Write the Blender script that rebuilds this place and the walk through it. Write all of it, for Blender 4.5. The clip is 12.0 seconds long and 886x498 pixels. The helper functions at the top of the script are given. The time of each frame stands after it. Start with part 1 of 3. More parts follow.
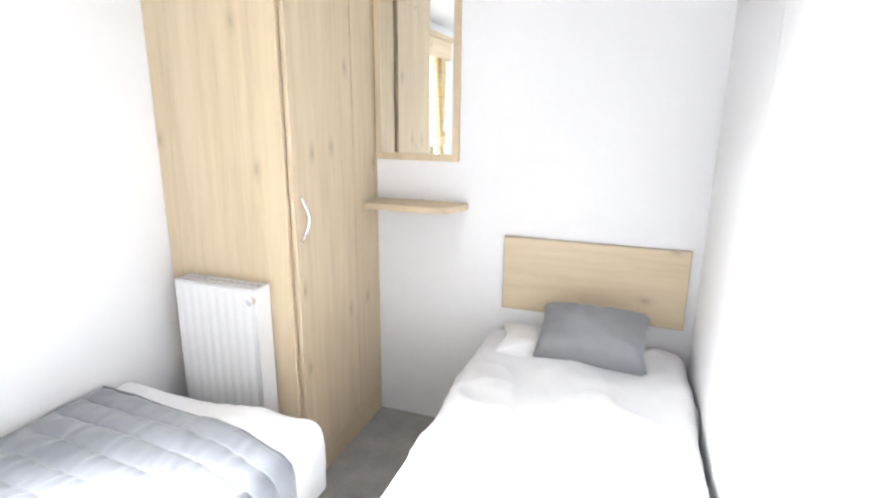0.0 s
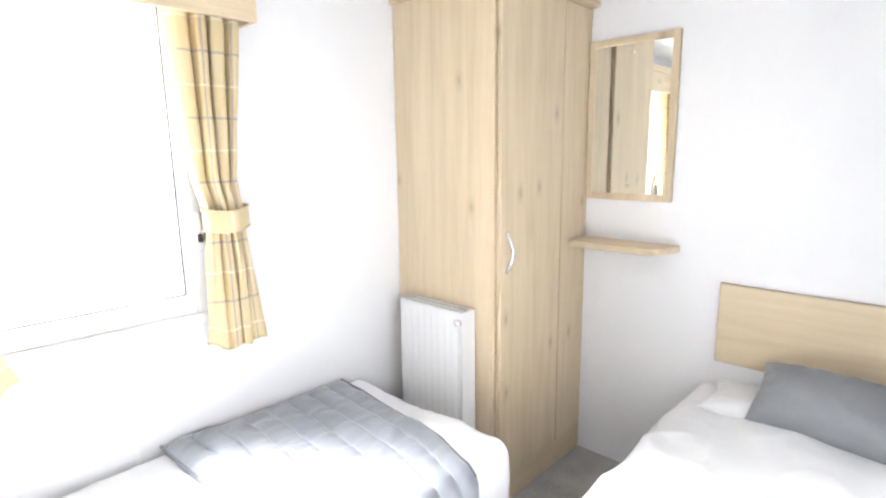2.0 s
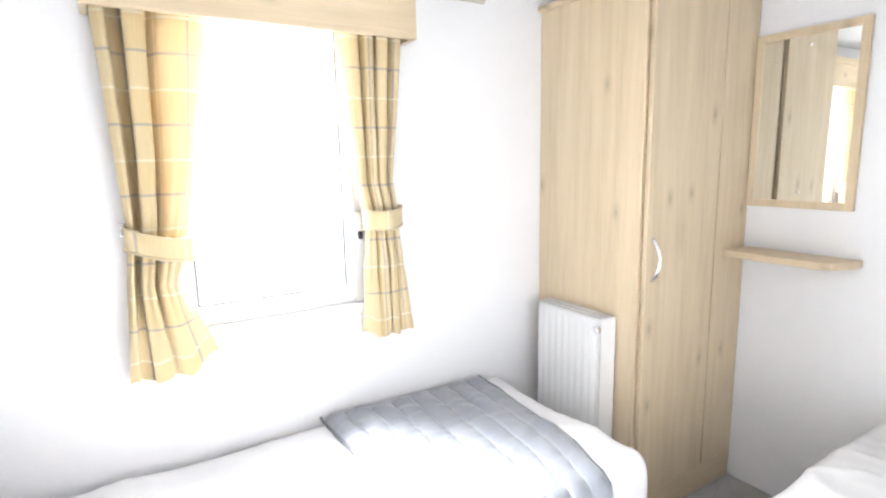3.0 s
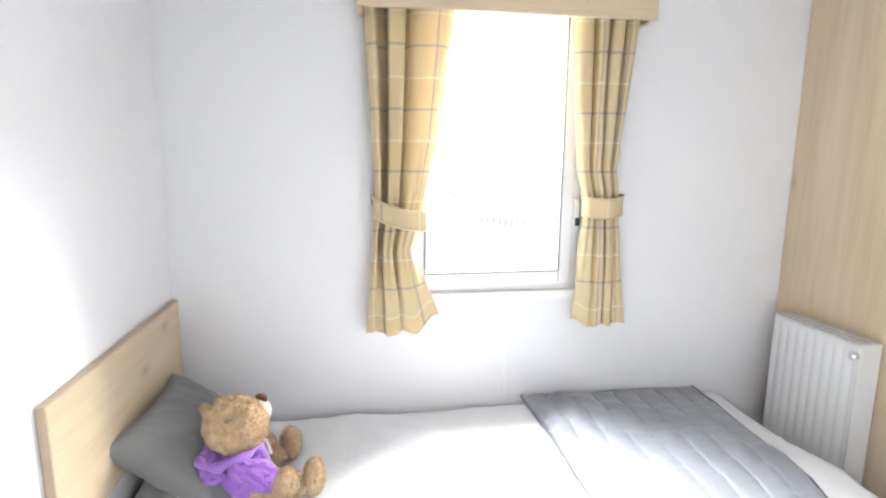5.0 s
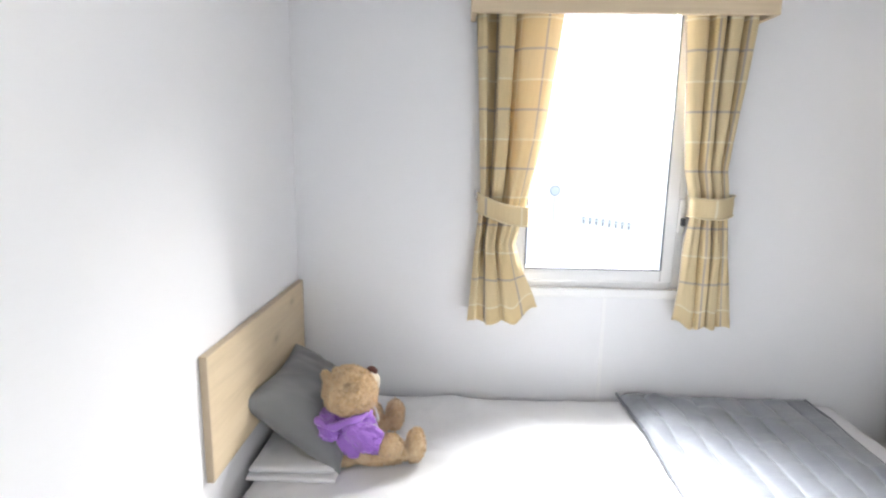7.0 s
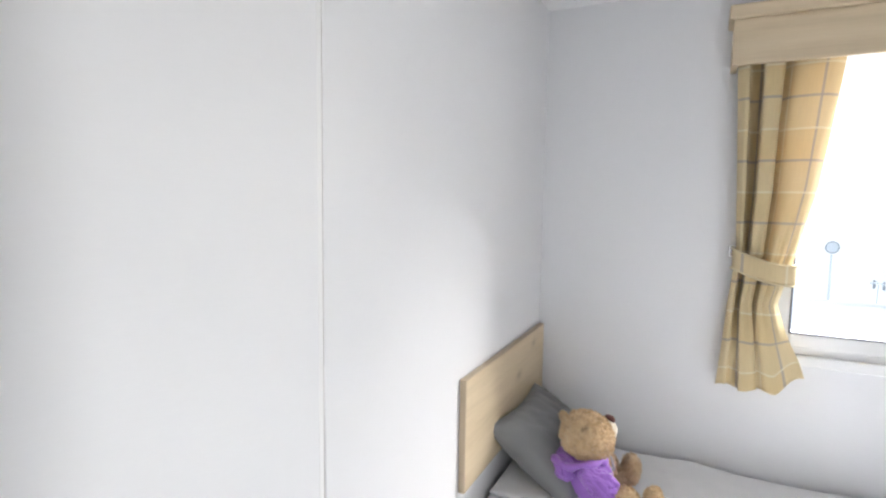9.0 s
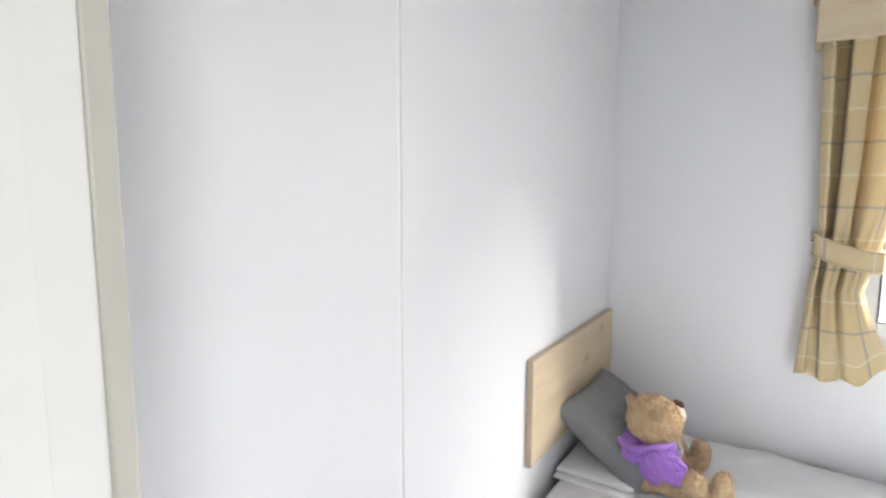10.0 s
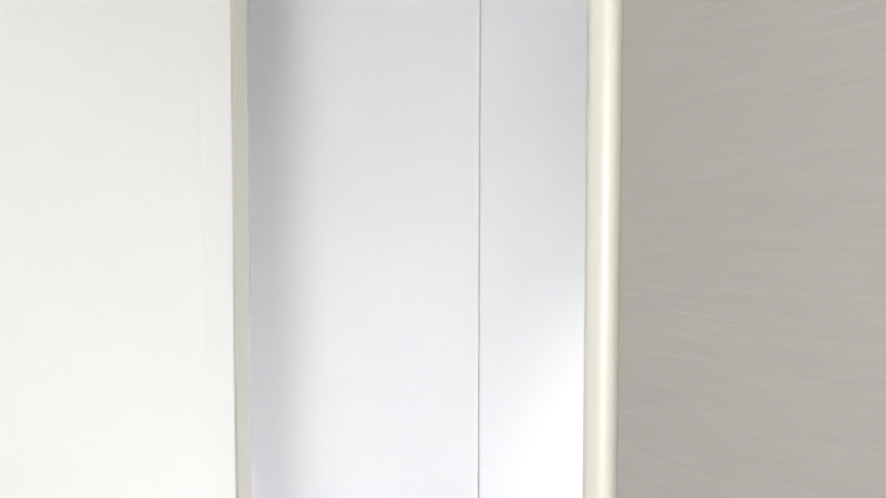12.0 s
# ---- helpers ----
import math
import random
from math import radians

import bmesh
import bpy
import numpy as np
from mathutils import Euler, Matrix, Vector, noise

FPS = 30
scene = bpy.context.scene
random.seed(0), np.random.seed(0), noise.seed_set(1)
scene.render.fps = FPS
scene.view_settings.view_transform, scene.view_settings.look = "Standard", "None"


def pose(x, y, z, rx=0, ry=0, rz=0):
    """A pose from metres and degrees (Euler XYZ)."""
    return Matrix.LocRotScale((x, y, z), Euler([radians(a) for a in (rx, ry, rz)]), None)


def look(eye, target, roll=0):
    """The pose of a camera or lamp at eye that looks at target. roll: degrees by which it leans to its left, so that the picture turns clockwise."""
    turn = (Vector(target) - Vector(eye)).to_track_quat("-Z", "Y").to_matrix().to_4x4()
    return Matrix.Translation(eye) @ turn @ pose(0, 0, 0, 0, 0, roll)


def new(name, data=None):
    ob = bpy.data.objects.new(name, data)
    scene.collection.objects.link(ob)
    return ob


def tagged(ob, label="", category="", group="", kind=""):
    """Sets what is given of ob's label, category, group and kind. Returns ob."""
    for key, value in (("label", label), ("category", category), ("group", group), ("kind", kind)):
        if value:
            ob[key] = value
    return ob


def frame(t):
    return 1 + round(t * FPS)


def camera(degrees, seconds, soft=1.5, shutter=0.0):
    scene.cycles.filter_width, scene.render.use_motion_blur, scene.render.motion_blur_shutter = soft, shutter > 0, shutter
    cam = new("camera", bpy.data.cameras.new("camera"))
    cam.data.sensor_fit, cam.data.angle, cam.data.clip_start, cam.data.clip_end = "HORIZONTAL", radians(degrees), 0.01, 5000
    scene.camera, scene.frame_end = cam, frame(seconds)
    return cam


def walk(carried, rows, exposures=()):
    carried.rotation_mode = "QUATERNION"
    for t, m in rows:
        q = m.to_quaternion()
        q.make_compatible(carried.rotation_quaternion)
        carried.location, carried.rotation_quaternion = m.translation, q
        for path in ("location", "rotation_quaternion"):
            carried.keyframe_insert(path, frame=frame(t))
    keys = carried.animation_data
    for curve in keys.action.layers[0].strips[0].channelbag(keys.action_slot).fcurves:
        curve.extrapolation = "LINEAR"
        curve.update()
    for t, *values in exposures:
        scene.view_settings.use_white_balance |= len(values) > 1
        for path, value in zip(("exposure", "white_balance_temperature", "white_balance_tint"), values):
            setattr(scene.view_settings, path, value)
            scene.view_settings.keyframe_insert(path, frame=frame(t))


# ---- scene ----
cam = camera(79.7, 12.0, soft=2.2)
PATH = [
    (0, (0.273, 0.227, 1.296), (-0.371, 2.055, 0.801), 0.6),
    (0.5, (0.308, 0.214, 1.299), (-0.544, 1.976, 0.885), 0.9),
    (1, (0.344, 0.202, 1.309), (-0.675, 1.877, 0.915), -0.7),
    (1.5, (0.367, 0.196, 1.315), (-0.838, 1.744, 0.927), -0.9),
    (2, (0.389, 0.181, 1.316), (-0.972, 1.601, 0.953), -0.8),
    (2.5, (0.423, 0.156, 1.321), (-1.122, 1.377, 0.973), -1.1),
    (4.5, (0.425, 0.104, 1.269), (-1.487, 0.594, 0.945), 0.1),
    (5, (0.439, 0.091, 1.281), (-1.505, 0.409, 0.939), 0.4),
    (5.5, (0.453, 0.093, 1.289), (-1.502, 0.356, 0.957), -0.3),
    (6, (0.471, 0.088, 1.288), (-1.491, 0.291, 0.958), -0.5),
    (6.5, (0.496, 0.074, 1.282), (-1.473, 0.171, 0.945), 0.8),
    (7, (0.527, 0.073, 1.278), (-1.442, 0.024, 0.927), 0.9),
    (9, (0.646, 0.053, 1.29), (-1.144, -0.82, 1.108), 0.8),
    (9.5, (0.663, 0.063, 1.297), (-1.028, -0.978, 1.068), 0.1),
    (10, (0.705, 0.082, 1.292), (-0.954, -1.01, 1.06), 0.1),
    (10.5, (0.721, 0.118, 1.311), (-0.891, -1.05, 1.118), 1.1),
    (11, (0.727, 0.216, 1.322), (-0.58, -1.284, 1.123), 1.0),
    (11.5, (0.73, 0.286, 1.334), (-0.452, -1.313, 1.118), -0.7),
    (12, (0.739, 0.332, 1.338), (-0.512, -1.227, 1.27), 0.1),
]
walk(cam, [(t, look(eye, target, roll)) for t, eye, target, roll in PATH],
     exposures=[(0.0, 2.14), (2.5, 2.14), (4.5, 1.6), (5.5, 1.36), (7.0, 1.12), (9.0, 0.92), (10.0, 1.0), (10.5, 1.07), (11.0, 1.09), (12.0, 1.12)])

# ---- light ----
world = bpy.data.worlds.new("sky")
scene.world = world
world.use_nodes = True
wn = world.node_tree
sky = wn.nodes.new("ShaderNodeTexSky")
sky.sky_type = 'NISHITA'
sky.sun_disc = False
sky.sun_elevation = radians(26)
sky.sun_rotation = radians(322)
sky.air_density, sky.dust_density = 1.0, 0.6
wn.links.new(sky.outputs[0], wn.nodes["Background"].inputs[0])
wn.nodes["Background"].inputs[1].default_value = 0.15

sun_data = bpy.data.lights.new("sun", 'SUN')
sun_data.energy, sun_data.angle, sun_data.color = 3.1, radians(21), (1.0, 0.98, 0.95)
sun = new("sun", sun_data)
sun.matrix_world = look((-5 * math.cos(radians(52)), 5 * math.sin(radians(52)), 5 * math.tan(radians(26))), (0, 0, 0))

win_data = bpy.data.lights.new("window_daylight", 'AREA')
win_data.shape, win_data.size, win_data.size_y = 'RECTANGLE', 0.55, 0.60
win_data.energy, win_data.color, win_data.spread = 24, (0.95, 0.97, 1.0), radians(88)
win_light = new("window_daylight", win_data)
win_light.matrix_world = look((-1.72, 0.525, 1.62), (-1.2, 0.515, 1.25))

# unseen lamp added to brighten the door leaf and hall boards
hall_data = bpy.data.lights.new("hall_fill", 'AREA')
hall_data.shape, hall_data.size, hall_data.size_y = 'RECTANGLE', 0.6, 0.75
hall_data.energy, hall_data.color = 8.0, (0.99, 0.98, 0.95)
hall_light = new("hall_fill", hall_data)
hall_light.matrix_world = look((1.46, 0.85, 1.3), (0.6, 0.55, 1.0))

# ---- materials ----
def material(name, colour, rough=0.6, metal=0.0, spec=0.5):
    m = bpy.data.materials.new(name)
    m.use_nodes = True
    p = m.node_tree.nodes["Principled BSDF"]
    p.inputs["Base Color"].default_value = (*colour, 1)
    p.inputs["Roughness"].default_value = rough
    p.inputs["Metallic"].default_value = metal
    p.inputs["Specular IOR Level"].default_value = spec
    return m, m.node_tree, p


def node(nt, kind, **inputs):
    n = nt.nodes.new(kind)
    for k, v in inputs.items():
        n.inputs[k.replace("_", " ")].default_value = v
    return n


def coords(nt, scale=(1, 1, 1), rot=(0, 0, 0), source="Object"):
    tc = nt.nodes.new("ShaderNodeTexCoord")
    mp = nt.nodes.new("ShaderNodeMapping")
    mp.inputs["Scale"].default_value = scale
    mp.inputs["Rotation"].default_value = rot
    nt.links.new(tc.outputs[source], mp.inputs["Vector"])
    return mp.outputs["Vector"]


def ramp(nt, fac, stops):
    r = nt.nodes.new("ShaderNodeValToRGB")
    e = r.color_ramp.elements
    while len(e) < len(stops):
        e.new(0.5)
    for el, (pos, col) in zip(e, stops):
        el.position, el.color = pos, (*col, 1) if len(col) == 3 else col
    nt.links.new(fac, r.inputs["Fac"])
    return r.outputs["Color"]


def mix(nt, fac, a, b, kind='MIX'):
    m = nt.nodes.new("ShaderNodeMix")
    m.data_type, m.blend_type = 'RGBA', kind
    for sock, v in ((m.inputs[0], fac), (m.inputs[6], a), (m.inputs[7], b)):
        if isinstance(v, (int, float)):
            sock.default_value = v
        elif isinstance(v, tuple):
            sock.default_value = (*v, 1)
        else:
            nt.links.new(v, sock)
    return m.outputs[2]


def bump(nt, p, height, strength, distance=0.002):
    b = nt.nodes.new("ShaderNodeBump")
    b.inputs["Strength"].default_value = strength
    b.inputs["Distance"].default_value = distance
    nt.links.new(height, b.inputs["Height"])
    nt.links.new(b.outputs[0], p.inputs["Normal"])


def noise_tex(nt, vec, scale, detail=4, rough=0.55):
    n = node(nt, "ShaderNodeTexNoise", Scale=scale, Detail=detail, Roughness=rough)
    nt.links.new(vec, n.inputs["Vector"])
    return n.outputs["Fac"]


def painted(name, colour, rough=0.5, grain=(6, 6, 60), amount=0.04, relief=0.15):
    m, nt, p = material(name, colour, rough)
    fine = noise_tex(nt, coords(nt, grain), 6, 3)
    broad = noise_tex(nt, coords(nt), 1.7, 3)
    low = tuple(c * (1 - amount) for c in colour)
    col = mix(nt, fine, low, colour)
    nt.links.new(mix(nt, broad, col, tuple(c * (1 - amount * 0.6) for c in colour)), p.inputs["Base Color"])
    bump(nt, p, fine, relief, 0.001)
    return m


def oak(name, axis, tint=1.0):
    """Pale oak laminate with its grain along the given axis."""
    m, nt, p = material(name, (0.55, 0.42, 0.27), 0.5)
    stretch = [14.0, 14.0, 14.0]
    stretch["xyz".index(axis)] = 0.9
    v = coords(nt, stretch)
    warp = noise_tex(nt, coords(nt, [s * 0.22 for s in stretch]), 2.2, 2)
    add = nt.nodes.new("ShaderNodeVectorMath")
    add.operation = 'ADD'
    scl = nt.nodes.new("ShaderNodeVectorMath")
    scl.operation = 'SCALE'
    scl.inputs[3].default_value = 2.2
    nt.links.new(warp, scl.inputs[0])
    nt.links.new(v, add.inputs[0])
    nt.links.new(scl.outputs[0], add.inputs[1])
    grain = noise_tex(nt, add.outputs[0], 1.6, 6, 0.65)
    fibre = noise_tex(nt, coords(nt, [s * 9 if s > 1 else 3 for s in stretch]), 3, 3)
    a = tuple(c * tint for c in (0.55, 0.44, 0.29))
    b = tuple(c * tint for c in (0.66, 0.535, 0.365))
    c = tuple(c * tint for c in (0.72, 0.60, 0.43))
    col = ramp(nt, grain, [(0.25, a), (0.5, b), (0.75, c)])
    col = mix(nt, 0.07, col, ramp(nt, fibre, [(0.35, tuple(x * 0.8 for x in a)), (0.65, c)]))
    sep = nt.nodes.new("ShaderNodeSeparateXYZ")
    nt.links.new(coords(nt), sep.inputs[0])
    cross = [i for i in range(3) if i != "xyz".index(axis)]
    across = nt.nodes.new("ShaderNodeMath")
    across.operation = 'ADD'
    nt.links.new(sep.outputs[cross[0]], across.inputs[0])
    nt.links.new(sep.outputs[cross[1]], across.inputs[1])
    flat = nt.nodes.new("ShaderNodeCombineXYZ")
    nt.links.new(across.outputs[0], flat.inputs[0])
    nt.links.new(sep.outputs["xyz".index(axis)], flat.inputs[1])
    fit2 = nt.nodes.new("ShaderNodeMapping")
    fit2.inputs["Scale"].default_value = (3.9, 2.1, 1)
    nt.links.new(flat.outputs[0], fit2.inputs["Vector"])
    knots = nt.nodes.new("ShaderNodeTexVoronoi")
    knots.voronoi_dimensions = '2D'
    knots.inputs["Scale"].default_value = 1.0
    nt.links.new(fit2.outputs[0], knots.inputs["Vector"])
    knot = ramp(nt, knots.outputs["Distance"], [(0.015, (0.9, 0.9, 0.9)), (0.045, (0.35, 0.35, 0.35)), (0.10, (0, 0, 0))])
    col = mix(nt, knot, col, tuple(x * 0.80 for x in a))
    nt.links.new(col, p.inputs["Base Color"])
    bump(nt, p, fibre, 0.12, 0.0006)
    return m


def cloth(name, colour, dark, rough=0.85, weave=900, sheen=0.2, wrinkle=0.25):
    m, nt, p = material(name, colour, rough, spec=0.25)
    broad = noise_tex(nt, coords(nt), 5, 4)
    fine = noise_tex(nt, coords(nt), weave, 2)
    nt.links.new(mix(nt, ramp(nt, broad, [(0.3, (0, 0, 0)), (0.7, (1, 1, 1))]), dark, colour), p.inputs["Base Color"])
    p.inputs["Sheen Weight"].default_value = sheen
    h = nt.nodes.new("ShaderNodeMath")
    h.operation = 'MULTIPLY_ADD'
    h.inputs[1].default_value = 0.12
    nt.links.new(fine, h.inputs[0])
    nt.links.new(noise_tex(nt, coords(nt), 14, 5), h.inputs[2])
    bump(nt, p, h.outputs[0], wrinkle, 0.006)
    return m


def tartan(name):
    """Wool-look check: gold ground, broad paler bands, cream and grey lines, woven on the cloth's own UV in metres."""
    m, nt, p = material(name, (0.6, 0.45, 0.24), 0.9, spec=0.15)
    uv = nt.nodes.new("ShaderNodeTexCoord").outputs["UV"]
    sep = nt.nodes.new("ShaderNodeSeparateXYZ")
    nt.links.new(uv, sep.inputs[0])

    def band(axis, period, start, width):
        def op(kind, a, bval):
            n = nt.nodes.new("ShaderNodeMath")
            n.operation = kind
            nt.links.new(a, n.inputs[0])
            n.inputs[1].default_value = bval
            return n.outputs[0]
        x = op('ADD', sep.outputs[axis], 50 * period - start)
        x = op('MODULO', x, period)
        return op('LESS_THAN', x, width)

    col = (0.74, 0.59, 0.33)
    col = mix(nt, 0.0, col, col)
    pale = (0.76, 0.68, 0.49)
    for axis in (0, 1):
        n = nt.nodes.new("ShaderNodeMath")
        n.operation = 'MULTIPLY'
        nt.links.new(band(axis, 0.176, 0.024, 0.088), n.inputs[0])
        n.inputs[1].default_value = 0.22
        col = mix(nt, n.outputs[0], col, pale)
    for axis in (0, 1):
        for start, width, line, amt in ((0.109, 0.006, (0.86, 0.81, 0.66), 0.7), (0.020, 0.007, (0.36, 0.33, 0.35), 0.7)):
            n = nt.nodes.new("ShaderNodeMath")
            n.operation = 'MULTIPLY'
            nt.links.new(band(axis, 0.176, start, width), n.inputs[0])
            n.inputs[1].default_value = amt
            col = mix(nt, n.outputs[0], col, line)
    slub = noise_tex(nt, coords(nt, (260, 18, 1), source="UV"), 1, 3)
    col = mix(nt, ramp(nt, slub, [(0.35, (0, 0, 0)), (0.7, (0.16, 0.16, 0.16))]), col, (0.46, 0.37, 0.24))
    nt.links.new(col, p.inputs["Base Color"])
    weave = noise_tex(nt, coords(nt, (1, 1, 1), source="UV"), 700, 2)
    bump(nt, p, weave, 0.2, 0.001)
    tr = nt.nodes.new("ShaderNodeBsdfTranslucent")
    nt.links.new(mix(nt, 0.6, col, (0.74, 0.62, 0.50)), tr.inputs["Color"])
    sh = nt.nodes.new("ShaderNodeMixShader")
    sh.inputs[0].default_value = 0.16
    nt.links.new(p.outputs[0], sh.inputs[1])
    nt.links.new(tr.outputs[0], sh.inputs[2])
    nt.links.new(sh.outputs[0], nt.nodes["Material Output"].inputs["Surface"])
    return m


def glass_mat():
    m, nt, p = material("clear_glass", (1, 1, 1), 0.0)
    t = nt.nodes.new("ShaderNodeBsdfTransparent")
    g = nt.nodes.new("ShaderNodeBsdfGlossy")
    g.inputs["Roughness"].default_value = 0.0
    sh = nt.nodes.new("ShaderNodeMixShader")
    fr = nt.nodes.new("ShaderNodeFresnel")
    nt.links.new(fr.outputs[0], sh.inputs[0])
    nt.links.new(t.outputs[0], sh.inputs[1])
    nt.links.new(g.outputs[0], sh.inputs[2])
    nt.links.new(sh.outputs[0], nt.nodes["Material Output"].inputs["Surface"])
    return m


def carpet_mat():
    m, nt, p = material("grey_carpet", (0.3, 0.29, 0.28), 0.95, spec=0.1)
    v = coords(nt)
    tuft = noise_tex(nt, v, 160, 3, 0.7)
    patch = noise_tex(nt, v, 9, 4, 0.6)
    col = ramp(nt, patch, [(0.3, (0.30, 0.29, 0.28)), (0.7, (0.52, 0.51, 0.49))])
    nt.links.new(mix(nt, 0.45, col, ramp(nt, tuft, [(0.3, (0.20, 0.195, 0.19)), (0.7, (0.60, 0.58, 0.56))])), p.inputs["Base Color"])
    bump(nt, p, tuft, 0.7, 0.008)
    return m


def fur_mat():
    m, nt, p = material("golden_plush", (0.55, 0.36, 0.17), 0.95, spec=0.1)
    v = coords(nt)
    c = ramp(nt, noise_tex(nt, v, 26, 5, 0.7), [(0.3, (0.54, 0.35, 0.16)), (0.48, (0.80, 0.58, 0.33)), (0.68, (0.93, 0.75, 0.50))])
    nt.links.new(c, p.inputs["Base Color"])
    p.inputs["Sheen Weight"].default_value = 0.5
    bump(nt, p, noise_tex(nt, v, 240, 4, 0.7), 0.8, 0.006)
    return m


WALL = painted("white_wall_board", (0.86, 0.86, 0.875), 0.42)
CEIL = painted("white_ceiling_board", (0.87, 0.87, 0.87), 0.6, (20, 20, 20))
HALL = painted("greige_grained_wall_board", (0.345, 0.332, 0.312), 0.5, (9, 9, 110), 0.30, 0.35)
CREAM = painted("cream_satin_paint", (0.58, 0.56, 0.50), 0.38, (30, 30, 4), 0.02, 0.05)
DOORW = painted("white_door_paint", (0.86, 0.855, 0.83), 0.4, (30, 30, 4), 0.02, 0.05)
WHITE = painted("white_upvc", (0.89, 0.89, 0.89), 0.3, (3, 3, 3), 0.02, 0.02)
ENAMEL = painted("white_enamel", (0.82, 0.82, 0.82), 0.25, (3, 3, 3), 0.02, 0.02)
OAK_Z = oak("pale_oak_upright_grain", "z")
OAK_X = oak("pale_oak_cross_grain", "x")
OAK_Y = oak("pale_oak_long_grain", "y")
EDGE = painted("oak_edging", (0.56, 0.45, 0.32), 0.5, (8, 8, 8), 0.15)
# dark brown that paints the shade inside gaps and hollows
SHADOW = painted("gap_shade", (0.16, 0.11, 0.075), 0.8)
CHROME = material("chrome", (0.8, 0.8, 0.82), 0.16, 1.0)[0]
DARK = material("dark_plastic", (0.03, 0.03, 0.035), 0.4)[0]
MIRROR = material("silvered_glass", (0.93, 0.95, 0.94), 0.01, 1.0)[0]
GLASS = glass_mat()
CARPET = carpet_mat()
SHEET = cloth("white_cotton", (0.82, 0.82, 0.825), (0.74, 0.74, 0.755), wrinkle=0.6)
GREY = cloth("slate_grey_cotton", (0.235, 0.24, 0.25), (0.19, 0.195, 0.205), 0.7, wrinkle=0.3)
PILLOW2 = cloth("mid_grey_cotton", (0.27, 0.275, 0.29), (0.22, 0.225, 0.24), 0.7, wrinkle=0.3)
QUILT = cloth("grey_blue_satin", (0.29, 0.305, 0.335), (0.24, 0.255, 0.285), 0.38, 1200, 0.3, 0.35)
PIPING = cloth("grey_piping", (0.18, 0.19, 0.21), (0.15, 0.16, 0.18), 0.6)
BASE = cloth("pale_divan_fabric", (0.6, 0.6, 0.6), (0.5, 0.5, 0.5))
BANDEDGE = cloth("pale_gold_binding", (0.72, 0.62, 0.42), (0.66, 0.56, 0.37))
TARTAN = tartan("gold_check_curtain_cloth")
FUR = fur_mat()
MUZZLE = cloth("cream_plush", (0.74, 0.66, 0.54), (0.64, 0.56, 0.44), 0.95, 300)
NOSE = cloth("brown_stitched_nose", (0.12, 0.045, 0.035), (0.09, 0.03, 0.025), 0.5, 300)
PURPLE = cloth("purple_fleece", (0.42, 0.21, 0.68), (0.33, 0.15, 0.57), 0.9, 500, 0.4, 0.5)
CORD = cloth("white_cord", (0.75, 0.75, 0.72), (0.65, 0.65, 0.62))
GROUND = painted("pale_gravel", (0.78, 0.77, 0.74), 0.9, (20, 20, 20), 0.2)
FENCE = painted("pale_fence_paint", (0.86, 0.86, 0.85), 0.7)
POST = painted("grey_weathered_timber", (0.42, 0.42, 0.42), 0.8)


# ---- builders ----
def part(name, bm, mat, parent=None, label="", smooth=False):
    me = bpy.data.meshes.new(name)
    bm.normal_update()
    bm.to_mesh(me)
    bm.free()
    for mm in (mat if isinstance(mat, (list, tuple)) else [mat]):
        me.materials.append(mm)
    if smooth:
        for f in me.polygons:
            f.use_smooth = True
    ob = new(name, me)
    ob.parent = parent
    if label:
        tagged(ob, label)
    return ob


def thing(name, label, category, group="", at=(0, 0, 0)):
    e = new(name)
    e.location = at
    e.empty_display_size = 0.1
    return tagged(e, label, category, group)


def settle(parent):
    """Children keep their world places below an Empty that stands elsewhere."""
    inv = Matrix.Translation(parent.location).inverted()
    for c in parent.children:
        c.matrix_parent_inverse = inv
    return parent


def box(bm, x0, x1, y0, y1, z0, z1, bevel=0.0, seg=2):
    r = bmesh.ops.create_cube(bm, size=1)
    vs = r["verts"]
    bmesh.ops.scale(bm, verts=vs, vec=(x1 - x0, y1 - y0, z1 - z0))
    bmesh.ops.translate(bm, verts=vs, vec=((x0 + x1) / 2, (y0 + y1) / 2, (z0 + z1) / 2))
    if bevel:
        es = {e for v in vs for e in v.link_edges}
        bmesh.ops.bevel(bm, geom=list(es), offset=bevel, segments=seg, affect='EDGES', profile=0.5)
    return bm


def boxed(*a, **k):
    return box(bmesh.new(), *a, **k)


def cyl(bm, centre, r, h, axis='z', seg=20, r2=None):
    rot = {'z': Matrix(), 'x': Matrix.Rotation(radians(90), 4, 'Y'), 'y': Matrix.Rotation(radians(-90), 4, 'X')}[axis]
    bmesh.ops.create_cone(bm, cap_ends=True, segments=seg, radius1=r, radius2=r if r2 is None else r2, depth=h,
                          matrix=Matrix.Translation(centre) @ rot)
    return bm


def tube(bm, pts, r, seg=8):
    """A round bar along points."""
    rings = []
    for i, p in enumerate(pts):
        p = Vector(p)
        d = (Vector(pts[min(i + 1, len(pts) - 1)]) - Vector(pts[max(i - 1, 0)])).normalized()
        q = d.to_track_quat('Z', 'Y')
        rr = r[i] if isinstance(r, (list, tuple)) else r
        rings.append([bm.verts.new(p + q @ Vector((rr * math.cos(a), rr * math.sin(a), 0)))
                      for a in (2 * math.pi * k / seg for k in range(seg))])
    for a, b in zip(rings, rings[1:]):
        for k in range(seg):
            bm.faces.new((a[k], a[(k + 1) % seg], b[(k + 1) % seg], b[k]))
    bm.faces.new(list(reversed(rings[0])))
    bm.faces.new(rings[-1])
    return bm


